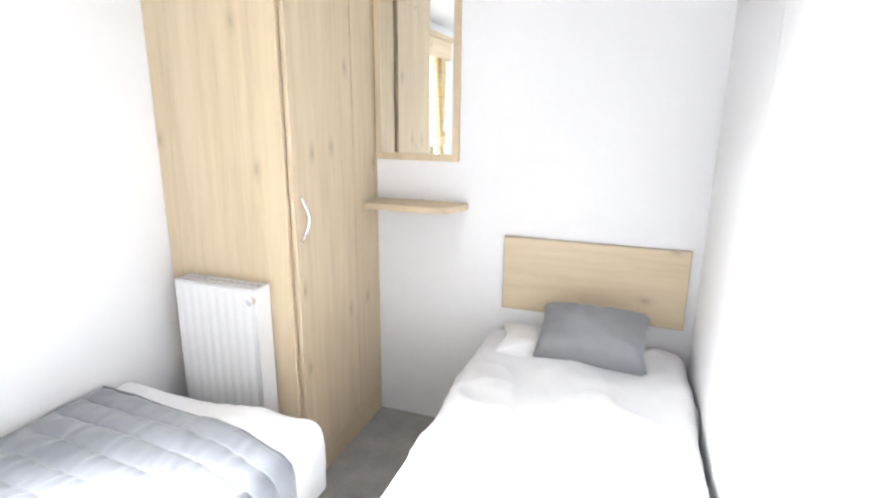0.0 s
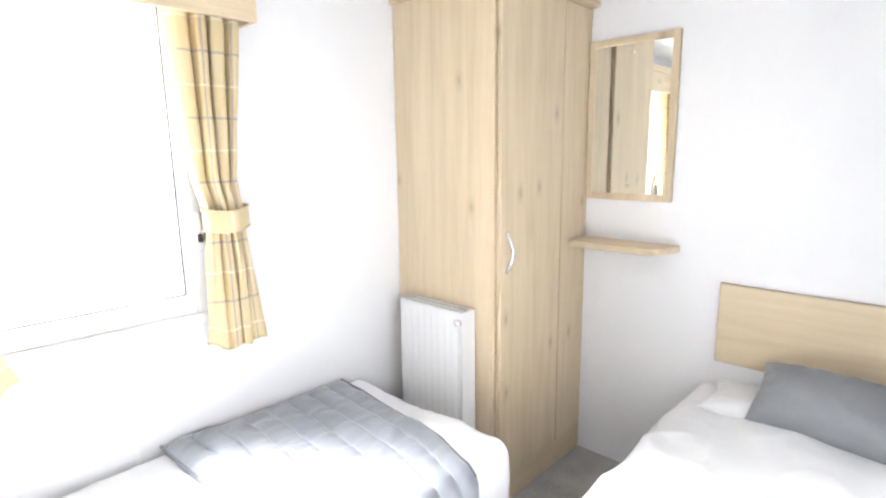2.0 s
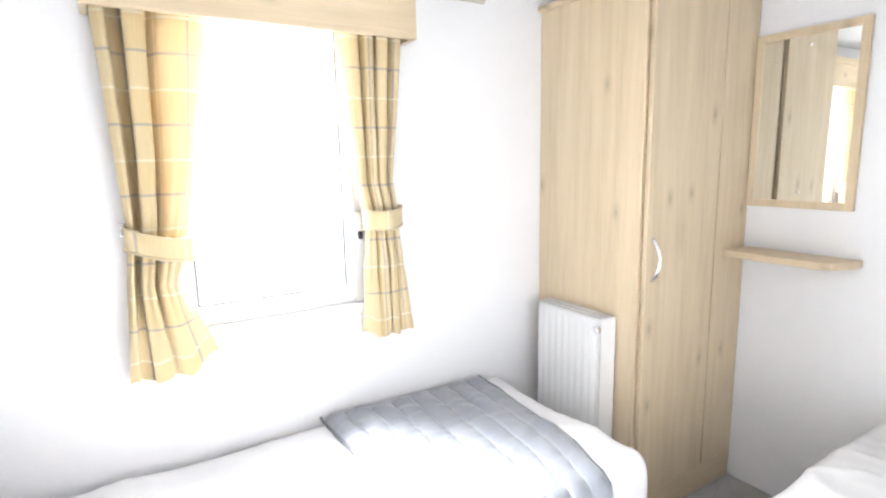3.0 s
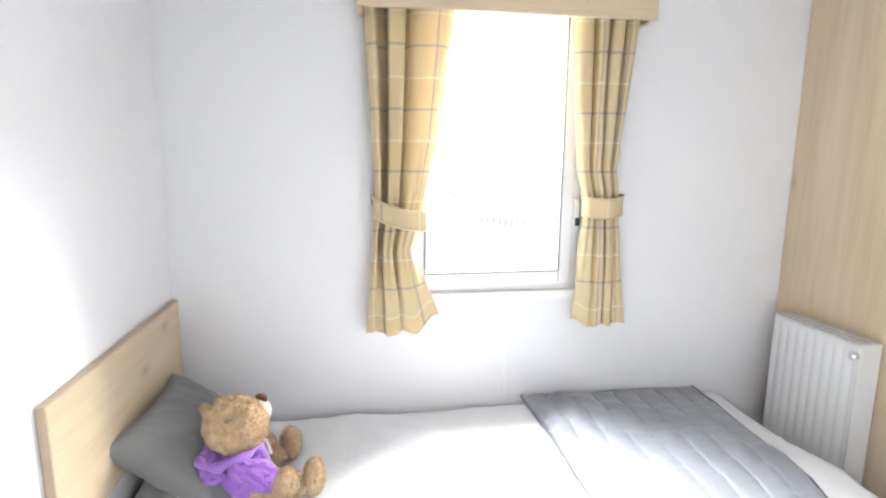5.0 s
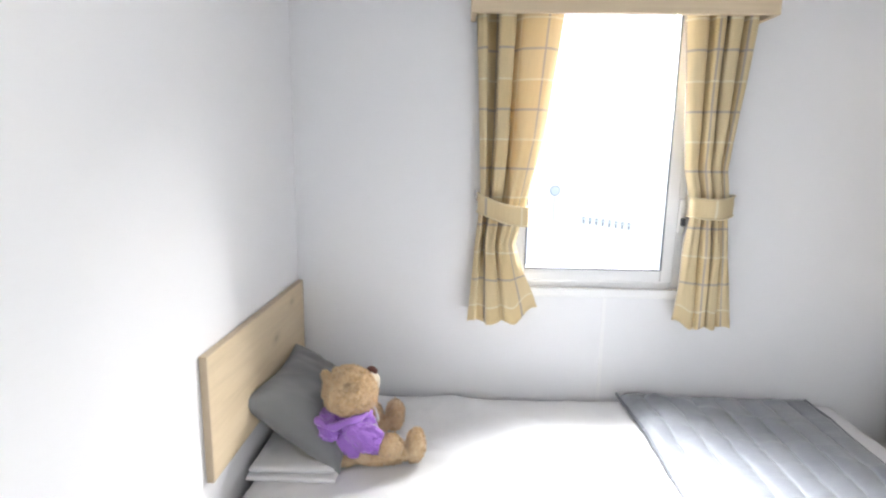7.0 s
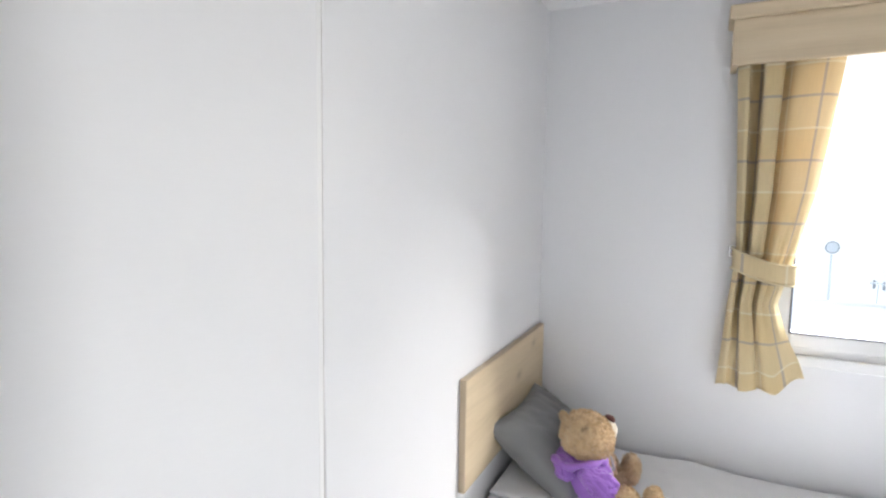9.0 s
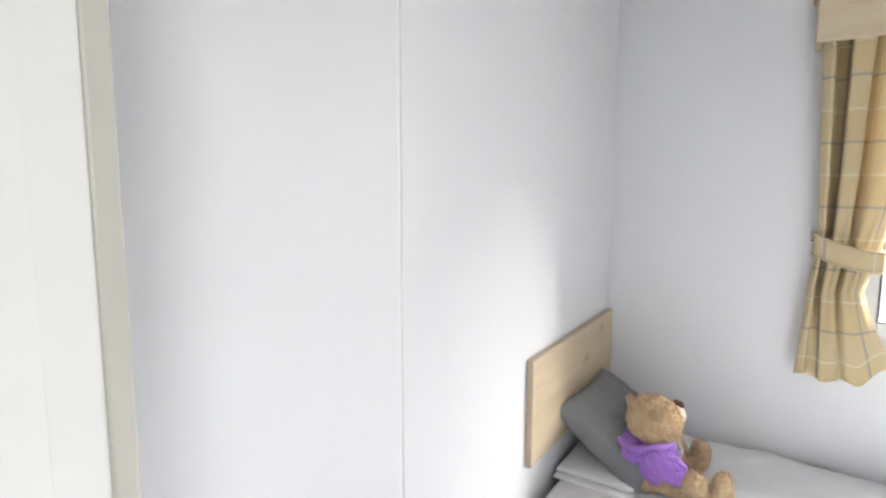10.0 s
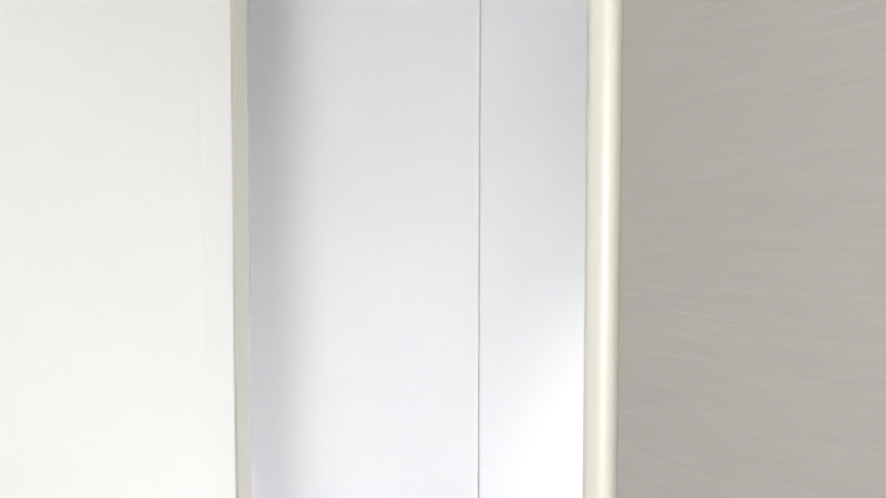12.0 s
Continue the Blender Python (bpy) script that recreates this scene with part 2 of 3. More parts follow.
def sheet_grid(bm, nu, nv, f, uvf=None):
    """A grid surface from f(u, v), u and v in 0..1."""
    uvl = bm.loops.layers.uv.new("UVMap") if uvf else None
    g = [[bm.verts.new(f(i / nu, j / nv)) for i in range(nu + 1)] for j in range(nv + 1)]
    for j in range(nv):
        for i in range(nu):
            fc = bm.faces.new((g[j][i], g[j][i + 1], g[j + 1][i + 1], g[j + 1][i]))
            if uvl:
                for lp, (a, b) in zip(fc.loops, ((i, j), (i + 1, j), (i + 1, j + 1), (i, j + 1))):
                    lp[uvl].uv = uvf(a / nu, b / nv)
    return bm


def n3(x, y, z=0.0, s=1.0):
    return noise.noise(Vector((x * s, y * s, z * s)))


def smoothstep(a):
    a = max(0.0, min(1.0, a))
    return a * a * (3 - 2 * a)


# ---- the room ----
W, E, S, N, H = -1.20, 0.53, -0.455, 2.18, 1.94
TH = 0.06
WY0, WY1, WZ0, WZ1 = 0.235, 0.815, 0.845, 1.79   # window opening
DY0, DY1, DZ = -0.280, 0.219, 1.88              # door opening

def structure(name, bm, mat, label):
    return tagged(part(name, bm, mat), label, "wall" if "wall" in name else name.split("_")[0], kind="structure")

structure("floor", boxed(W - 0.1, 1.5, S - TH, N + 0.1, -0.06, 0.0), CARPET, "mottled grey short-pile carpet over the bedroom floor")
structure("ceiling", boxed(W - 0.1, 1.5, S - TH, N + 0.1, H, H + 0.06), CEIL, "plain white ceiling board over room and hall")
bm = bmesh.new()
box(bm, W - 0.09, W, S - TH, WY0, 0, H)
box(bm, W - 0.09, W, WY1, N + TH, 0, H)
box(bm, W - 0.09, W, WY0, WY1, 0, WZ0)
box(bm, W - 0.09, W, WY0, WY1, WZ1, H)
structure("wall_west", bm, WALL, "white wall board with the window opening in it")
structure("wall_north", boxed(W, 1.5, N, N + TH, 0, H), WALL, "white wall board behind the mirror and shelf")
bm = bmesh.new()
JX = 0.012
box(bm, W, JX - 0.002, S - TH, S, 0, H, 0.002, 1)
box(bm, JX + 0.002, E + 0.08, S - TH, S, 0, H, 0.002, 1)
structure("wall_south", bm, WALL, "white wall board in two sheets with an upright joint")
# dark strip just inside the joint, painting the depth's shade
structure("wall_joint_backing", boxed(JX - 0.0018, JX + 0.0018, S - 0.05, S - 0.003, 0, H), SHADOW, "dark strip set in the wall joint as its shade")
structure("joint_trim", boxed(JX + 0.0035, JX + 0.014, S, S + 0.0007, 0, H), WHITE, "thin white cover strip beside the wall joint")
bm = bmesh.new()
box(bm, E, E + 0.045, S, DY0 - 0.061, 0, H)
box(bm, E, E + 0.045, DY1 + 0.012, N, 0, H)
box(bm, E, E + 0.045, DY0 - 0.031, DY1 + 0.012, DZ + 0.03, H)
structure("wall_east", bm, WALL, "white partition beside the bed with the doorway in it")
bm = bmesh.new()
box(bm, E + 0.0455, E + 0.055, DY1 + 0.014, N, 0, H)
box(bm, E + 0.0455, E + 0.055, DY0 - 0.03, DY1 + 0.014, DZ + 0.03, H)
structure("wall_hall_lining", bm, HALL, "greige wood-grained wall board facing the hall")
HY0, HY1, HZ0, HZ1 = 0.52, 1.18, 0.9, 1.7       # unseen opening added for the hall fill lamp
bm = bmesh.new()
box(bm, 1.42, 1.5, S - TH, HY0, 0, H)
box(bm, 1.42, 1.5, HY1, N, 0, H)
box(bm, 1.42, 1.5, HY0, HY1, 0, HZ0)
box(bm, 1.42, 1.5, HY0, HY1, HZ1, H)
structure("wall_hall_east", bm, HALL, "greige wood-grained wall board across the hall")
structure("wall_hall_south", boxed(E + 0.081, 1.42, S - TH, S, 0, H), HALL, "plain wall board closing the hall")
# door frame: stop and lining on the hinge side, bullnosed edge on the other
structure("door_frame_south", boxed(E + 0.001, E + 0.019, DY0 - 0.03, DY0, 0, DZ, 0.003, 4), CREAM, "cream painted door stop")
structure("door_lining_south", boxed(E + 0.0191, E + 0.052, DY0 - 0.06, DY0 - 0.002, 0, DZ, 0.0004, 1), DOORW, "cream-white painted door lining")
bm = boxed(E + 0.008, E + 0.058, DY1, DY1 + 0.0115, 0, DZ, 0.0045, 6)
trim = structure("door_frame_north", bm, CREAM, "cream bullnosed door edge trim")
for f in trim.data.polygons:
    f.use_smooth = True
structure("door_gap_north", boxed(E + 0.04, E + 0.0515, DY1 + 0.0116, DY1 + 0.0139, 0, DZ), EDGE, "dark joint beside the door trim")
structure("door_frame_head", boxed(E - 0.006, E + 0.055, DY0, DY1, DZ - 0.001, DZ + 0.029, 0.004), CREAM, "cream painted door lining")
structure("east_joint_trim", boxed(E - 0.0008, E, 1.53, 1.536, 0, H), WALL, "thin white strip over a wall joint")

# ---- window ----
win = tagged(new("window_1"), "white plastic window with one side-hung sash", "window", kind="structure")
def rect_frame(name, x0, x1, y0, y1, z0, z1, w, mat, parent, label=""):
    bm = bmesh.new()
    box(bm, x0, x1, y0, y0 + w, z0, z1, 0.004)
    box(bm, x0, x1, y1 - w, y1, z0, z1, 0.004)
    box(bm, x0, x1, y0 + w, y1 - w, z0, z0 + w, 0.004)
    box(bm, x0, x1, y0 + w, y1 - w, z1 - w, z1, 0.004)
    return part(name, bm, mat, parent, label)
rect_frame("window_frame", W - 0.075, W - 0.012, WY0, WY1, WZ0, WZ1, 0.03, WHITE, win)
rect_frame("sash", W - 0.06, W - 0.005, WY0 + 0.024, WY1 - 0.024, WZ0 + 0.024, WZ1 - 0.024, 0.042, WHITE, win)
pane = part("pane", boxed(W - 0.034, W - 0.030, WY0 + 0.06, WY1 - 0.06, WZ0 + 0.06, WZ1 - 0.06), GLASS, win, "clear glass")
pane.visible_shadow = False
part("window_sill", boxed(W - 0.012, W + 0.010, WY0 - 0.02, WY1 + 0.02, WZ0 - 0.028, WZ0 + 0.004, 0.005), WHITE, win, "narrow white inner sill")
rect_frame("gasket", W - 0.0335, W - 0.003, WY0 + 0.0655, WY1 - 0.0655, WZ0 + 0.0655, WZ1 - 0.0655, 0.003, PIPING, win, "thin grey glazing gasket")
part("handle_plate", boxed(W - 0.006, W + 0.006, WY1 - 0.026, WY1 - 0.006, 1.04, 1.15, 0.003), WHITE, win, "white window handle plate")
bm = boxed(W + 0.0062, W + 0.020, WY1 - 0.022, WY1 - 0.009, 1.062, 1.088, 0.004)
part("latch", bm, DARK, win, "small dark window latch")
structure("west_joint_trim", boxed(W, W + 0.002, 0.565, 0.577, 0.3, WZ0 - 0.03), WHITE, "thin white strip over a wall joint below the window")

# ---- camera-side bed and window-side bed ----
def crease(x, y, z, seed, amp):
    c = n3(x * 3.1 + seed, y * 2.2, z * 4) * amp * 0.9 + n3(x * 9 + seed, y * 7, z * 10) * amp * 0.7
    c += max(0, n3(x * 5 + y * 6 + seed, y * 3 - x * 4, 2)) ** 2 * amp * 2.5
    c += max(0, 1 - abs(n3(x * 2.6 + y * 1.1 + seed, y * 1.5 - x * 1.6, 7)) * 5) ** 2 * amp * 1.3
    c += max(0, 1 - abs(n3(x * 5 - y * 1.7 + seed, y * 2.6 + x * 2, 3)) * 6) ** 2 * amp * 0.7
    # long drawn pulls from the foot corner
    ang = math.atan2(x + 0.35, y + 0.9)
    c += amp * 1.5 * max(0, n3(ang * 16 + seed, y * 0.9, 5)) * (0.5 + n3(x * 2, y * 2, seed))
    c += max(0, 1 - abs(n3(ang * 9 + seed, y * 1.3, 11)) * 14) ** 2 * amp * 0.8
    return c


def rumple_at(x, y, x0, y1, amount):
    return amount * smoothstep((y - y1 + 0.15) / 0.08) * smoothstep((x - x0 - 0.3) / 0.3) * (0.75 + 0.5 * n3(x * 11, y * 11, 4))


def soft_block(x0, x1, y0, y1, z0, z1, seed, rumple=0.0, amp=0.006):
    """A mattress in a loose cotton sheet: rounded block with creases."""
    bm = bmesh.new()
    ny, r = 160, 0.045
    lx, ly = x1 - x0, y1 - y0
    def f(u, v):
        # the strip runs up one long side, over the top and down the other
        s = u
        if s < 0.16:
            x, z = x0, z0 + (z1 - r - z0) * s / 0.16
        elif s < 0.22:
            a = (s - 0.16) / 0.06 * math.pi / 2
            x, z = x0 + r - r * math.cos(a), z1 - r + r * math.sin(a)
        elif s < 0.78:
            x, z = x0 + r + (lx - 2 * r) * (s - 0.22) / 0.56, z1
        elif s < 0.84:
            a = (s - 0.78) / 0.06 * math.pi / 2
            x, z = x1 - r + r * math.sin(a), z1 - r + r * math.cos(a)
        else:
            x, z = x1, z1 - r - (z1 - r - z0) * (s - 0.84) / 0.16
        e = 0.03
        y = y0 + ly * v
        d = min(v, 1 - v) * ly
        if d < e:
            k = 1 - math.sqrt(max(0.0, 1 - (1 - d / e) ** 2))
            z -= k * e * (z - z0) / (z1 - z0)
            x += (k * e * 0.7) * (1 if x < (x0 + x1) / 2 else -1) * min(1, abs(x - (x0 + x1) / 2) / (lx / 2))
        c = crease(x, y, z, seed, amp)
        z += rumple_at(x, y, x0, y1, rumple) * (1 if z > z1 - 0.06 else 0.5)
        side = s < 0.16 or s > 0.84
        if side:
            x += (1 if s > 0.5 else -1) * (abs(c) + 0.006 * math.sin(y * 31 + seed))
        else:
            z += c
        return (x, y, z)
    sheet_grid(bm, 75, ny, f)
    # close the two ends
    bm.verts.ensure_lookup_table()
    for j in (0, ny):
        row = [bm.verts[j * 76 + i] for i in range(76)]
        fc = bm.faces.new(row if j else list(reversed(row)))
    return bm

def bed(name, x0, x1, y0, y1, top, seed, label, rumple, amp):
    b = thing(name, label, "bed", "single beds", ((x0 + x1) / 2, (y0 + y1) / 2, 0))
    part("mattress", soft_block(x0, x1, y0, y1, top - 0.20, top, seed, rumple, amp), SHEET, b, "mattress in a creased white fitted sheet", smooth=True)
    part("base", boxed(x0 + 0.02, x1 - 0.02, y0 + 0.02, y1 - 0.03, 0.10, top - 0.205, 0.008), BASE, b, "pale fabric bed base")
    for lx in (x0 + 0.07, x1 - 0.07):
        for ly in (y0 + 0.08, y1 - 0.10):
            part("leg", cyl(bmesh.new(), (lx, ly, 0.05), 0.022, 0.10), DARK, b)
    return settle(b)

bed("single_bed", -1.185, -0.452, S + 0.022, 1.338, 0.467, 3.1, "single bed with a white fitted sheet under the window", 0.020, 0.005)
bed("single_bed", -0.200, 0.512, 0.42, N - 0.03, 0.475, 8.7, "single bed with a creased white fitted sheet along the partition", 0.0, 0.011)

def headboard(x0, x1, ywall, side, z0, z1, label):
    t = 0.018
    y0, y1 = (ywall + 0.001, ywall + t) if side > 0 else (ywall - t, ywall - 0.001)
    h = thing("headboard", label, "headboard", "headboards", ((x0 + x1) / 2, ywall, z0))
    part("panel", boxed(x0 + 0.003, x1 - 0.003, y0, y1, z0 + 0.003, z1 - 0.003, 0.001), OAK_X, h)
    bm = bmesh.new()
    e0, e1 = y0 + 0.0005 * side, y1 - 0.001
    box(bm, x0, x0 + 0.0032, e0, e1, z0, z1)
    box(bm, x1 - 0.0032, x1, e0, e1, z0, z1)
    box(bm, x0 + 0.0032, x1 - 0.0032, e0, e1, z1 - 0.0032, z1)
    box(bm, x0 + 0.0032, x1 - 0.0032, e0, e1, z0, z0 + 0.0032)
    part("edging", bm, EDGE, h, "thin oak edge banding")
    return settle(h)

headboard(-1.192, -0.497, S, 1, 0.573, 0.858, "pale oak headboard panel on the wall behind the bear")
headboard(-0.161, 0.494, N, -1, 0.560, 0.846, "pale oak headboard panel on the wall beside the shelf")

# ---- wardrobe ----
WF, WE, WT = 1.58, -0.70, 1.85
wd = thing("wardrobe", "tall pale oak wardrobe with one door in the corner", "wardrobe", at=((W + WE) / 2, (WF + N) / 2, 0))
part("front_panel", boxed(W + 0.002, WE - 0.013, WF, WF + 0.018, 0.0, WT, 0.002), OAK_Z, wd)
part("body", boxed(W + 0.002, WE - 0.008, WF + 0.019, N - 0.002, 0.11, WT - 0.002), OAK_Z, wd)
part("filler_strip", boxed(WE - 0.007, WE, 1.985, N - 0.002, 0.11, WT - 0.002, 0.001), OAK_Z, wd)
part("plinth", boxed(WE - 0.03, WE - 0.001, WF + 0.019, N - 0.002, 0.0, 0.108, 0.001), OAK_Y, wd)
door = part("door", boxed(WE - 0.006, WE + 0.010, WF + 0.010, 1.965, 0.115, WT - 0.006, 0.002), OAK_Z, wd)
hy, hx = 1.622, WE + 0.010
bm = bmesh.new()
pts = [(hx - 0.002 + 0.030 * math.sin(math.pi * k / 14), hy, 0.900 + 0.140 * k / 14) for k in range(15)]
tube(bm, pts, [0.0055 + 0.002 * abs(k - 7) / 7 for k in range(15)], 10)
part("handle", bm, CHROME, door, "curved chrome bow handle", smooth=True)
# thin dark sheet in the recess, its shade given as colour
part("door_shadow_gap", boxed(WE - 0.0075, WE - 0.0072, 1.966, 1.984, 0.115, WT - 0.006), SHADOW, wd)
bm = bmesh.new()
box(bm, W + 0.002, WE + 0.035, WF - 0.02, N - 0.002, WT, WT + 0.022, 0.006, 3)
part("cornice", bm, OAK_Y, wd)
settle(wd)

# ---- radiator ----
RX0, RX1, RF, RB, RZ0, RZ1 = -1.113, -0.792, 1.500, 1.574, 0.26, 0.760
rad = thing("radiator", "white double-panel radiator hung on the wardrobe front", "radiator", at=((RX0 + RX1) / 2, RB, RZ0))
def ribbed(y, out):
    bm = bmesh.new()
    n = 9
    def f(u, v):
        x = RX0 + 0.006 + (RX1 - RX0 - 0.012) * u
        k = 0.5 + 0.5 * math.cos(2 * math.pi * n * u)
        d = (1 - k) ** 1.5 * 0.0022 * min(1, min(v, 1 - v) * 14) * min(1, min(u, 1 - u) * 30)
        return (x, y + out * (0.006 - d), RZ0 + 0.006 + (RZ1 - RZ0 - 0.012) * v)
    sheet_grid(bm, 108, 16, f)
    box(bm, RX0 + 0.004, RX1 - 0.004, min(y, y - out * 0.012), max(y, y - out * 0.012), RZ0 + 0.004, RZ1 - 0.006, 0.003)
    return bm
part("front_plate", ribbed(RF + 0.008, -1), ENAMEL, rad, "pressed steel plate with upright ribs", smooth=False)
part("back_plate", boxed(RX0 + 0.01, RX1 - 0.01, RB - 0.012, RB - 0.002, RZ0 + 0.02, RZ1 - 0.01, 0.003), ENAMEL, rad)
for x in (RX0, RX1 - 0.004):
    part("side_panel", boxed(x, x + 0.004, RF + 0.003, RB, RZ0 + 0.004, RZ1, 0.001), ENAMEL, rad)
bm = bmesh.new()
box(bm, RX0 + 0.004, RX1 - 0.004, RF + 0.004, RF + 0.016, RZ1 - 0.004, RZ1, 0.001)
box(bm, RX0 + 0.004, RX1 - 0.004, RB - 0.012, RB, RZ1 - 0.004, RZ1, 0.001)
box(bm, RX0 + 0.004, RX1 - 0.004, (RF + RB) / 2 - 0.004, (RF + RB) / 2 + 0.006, RZ1 - 0.004, RZ1, 0.001)
for k in range(12):
    x = RX0 + 0.012 + k * (RX1 - RX0 - 0.03) / 11
    box(bm, x, x + 0.006, RF + 0.014, RB - 0.01, RZ1 - 0.004, RZ1 - 0.0008)
part("grille", bm, ENAMEL, rad, "slotted top grille")
# plain dark block that paints the hollow below the grille as shaded
part("inner_shade", boxed(RX0 + 0.02, RX1 - 0.02, RF + 0.022, RB - 0.014, RZ0 + 0.02, RZ1 - 0.03), SHADOW, rad)
bm = cyl(bmesh.new(), (RX1 - 0.014, RF - 0.004, RZ1 - 0.036), 0.014, 0.012, 'y', 24)
cyl(bm, (RX1 - 0.014, RF - 0.012, RZ1 - 0.036), 0.007, 0.006, 'y', 6)
part("bleed_valve", bm, CHROME, rad, "round chrome bleed valve")
settle(rad)

# ---- mirror and shelf ----
MX0, MX1, MZ0, MZ1 = WE + 0.003, -0.351, 1.118, 1.724
mir = thing("wall_mirror", "upright mirror in a slim pale oak frame on the wall", "mirror", at=((MX0 + MX1) / 2, N, MZ0))
bm = bmesh.new()
fw = 0.026
box(bm, MX0, MX0 + fw, N - 0.018, N - 0.001, MZ0, MZ1, 0.002)
box(bm, MX1 - fw, MX1, N - 0.018, N - 0.001, MZ0, MZ1, 0.002)
box(bm, MX0 + fw, MX1 - fw, N - 0.018, N - 0.001, MZ0, MZ0 + fw, 0.002)
box(bm, MX0 + fw, MX1 - fw, N - 0.018, N - 0.001, MZ1 - fw, MZ1, 0.002)
part("frame", bm, OAK_Z, mir)
part("glass", boxed(MX0 + fw - 0.002, MX1 - fw + 0.002, N - 0.012, N - 0.009, MZ0 + fw - 0.002, MZ1 - fw + 0.002), MIRROR, mir, "silvered mirror glass")
for z in (MZ0 + fw + 0.03, MZ1 - fw - 0.03):
    part("screw_cap", cyl(bmesh.new(), ((MX0 + MX1) / 2, N - 0.014, z), 0.006, 0.005, 'y', 16), CHROME, mir, "small domed chrome screw cap")
settle(mir)

bm = bmesh.new()
sx0, sx1, sy0, sy1 = WE + 0.012, -0.312, N - 0.150, N - 0.001
outline = [(sx0, sy1), (sx0, sy0)]
outline += [(sx1 - 0.07 + 0.045 * math.sin(a), sy0 + 0.045 - 0.045 * math.cos(a)) for a in (radians(x) for x in range(0, 61, 10))]
outline += [(sx1, sy1 - 0.045), (sx1, sy1)]
lo = [bm.verts.new((x, y, 0.937)) for x, y in outline]
fc = bm.faces.new(lo)
ex = bmesh.ops.extrude_face_region(bm, geom=[fc])
bmesh.ops.translate(bm, verts=[v for v in ex["geom"] if isinstance(v, bmesh.types.BMVert)], vec=(0, 0, 0.024))
bmesh.ops.recalc_face_normals(bm, faces=bm.faces)
bmesh.ops.bevel(bm, geom=bm.edges[:], offset=0.0015, segments=1, affect='EDGES')
shelf = part("wall_shelf", bm, OAK_X)
tagged(shelf, "small pale oak wall shelf with a rounded corner", "shelf")

# ---- pelmet and curtains ----
PY0, PY1, PZ0, PZ1, PX = 0.104, 0.975, 1.680, 1.842, -1.086
pel = thing("window_pelmet", "pale oak box pelmet above the window", "pelmet", at=(W, (PY0 + PY1) / 2, PZ0))
part("fascia", boxed(PX - 0.016, PX, PY0, PY1, PZ0, PZ1 - 0.038, 0.002), OAK_Y, pel)
for y in (PY0, PY1 - 0.016):
    part("end_return", boxed(W + 0.001, PX - 0.0165, y, y + 0.016, PZ0, PZ1 - 0.038, 0.001), OAK_Y, pel)
part("top_moulding", boxed(W + 0.001, PX + 0.012, PY0 - 0.012, PY1 + 0.012, PZ1 - 0.0375, PZ1, 0.005, 3), OAK_Y, pel)
settle(pel)

def along(z, keys):
    for (za, a), (zb, b) in zip(keys, keys[1:]):
        if za >= z >= zb:
            return a + (b - a) * (za - z) / (za - zb)
    return keys[-1][1]

def smooth_line(pts, n):
    """Even samples along a soft curve through the points (Catmull-Rom)."""
    out = []
    for i in range(len(pts) - 1):
        p0, p1, p2, p3 = (Vector(pts[max(0, min(len(pts) - 1, i + d))]) for d in (-1, 0, 1, 2))
        for k in range(24):
            t = k / 24
            out.append(0.5 * (2 * p1 + (p2 - p0) * t + (2 * p0 - 5 * p1 + 4 * p2 - p3) * t * t + (3 * p1 - p0 - 3 * p2 + p3) * t ** 3))
    out.append(Vector(pts[-1]))
    run = [0.0]
    for a, b in zip(out, out[1:]):
        run.append(run[-1] + (b - a).length)
    res, j = [], 0
    for k in range(n + 1):
        d = run[-1] * k / n
        while j < len(run) - 2 and run[j + 1] < d:
            j += 1
        f = (d - run[j]) / max(1e-9, run[j + 1] - run[j])
        res.append(out[j].lerp(out[j + 1], f))
    return res, run[-1]


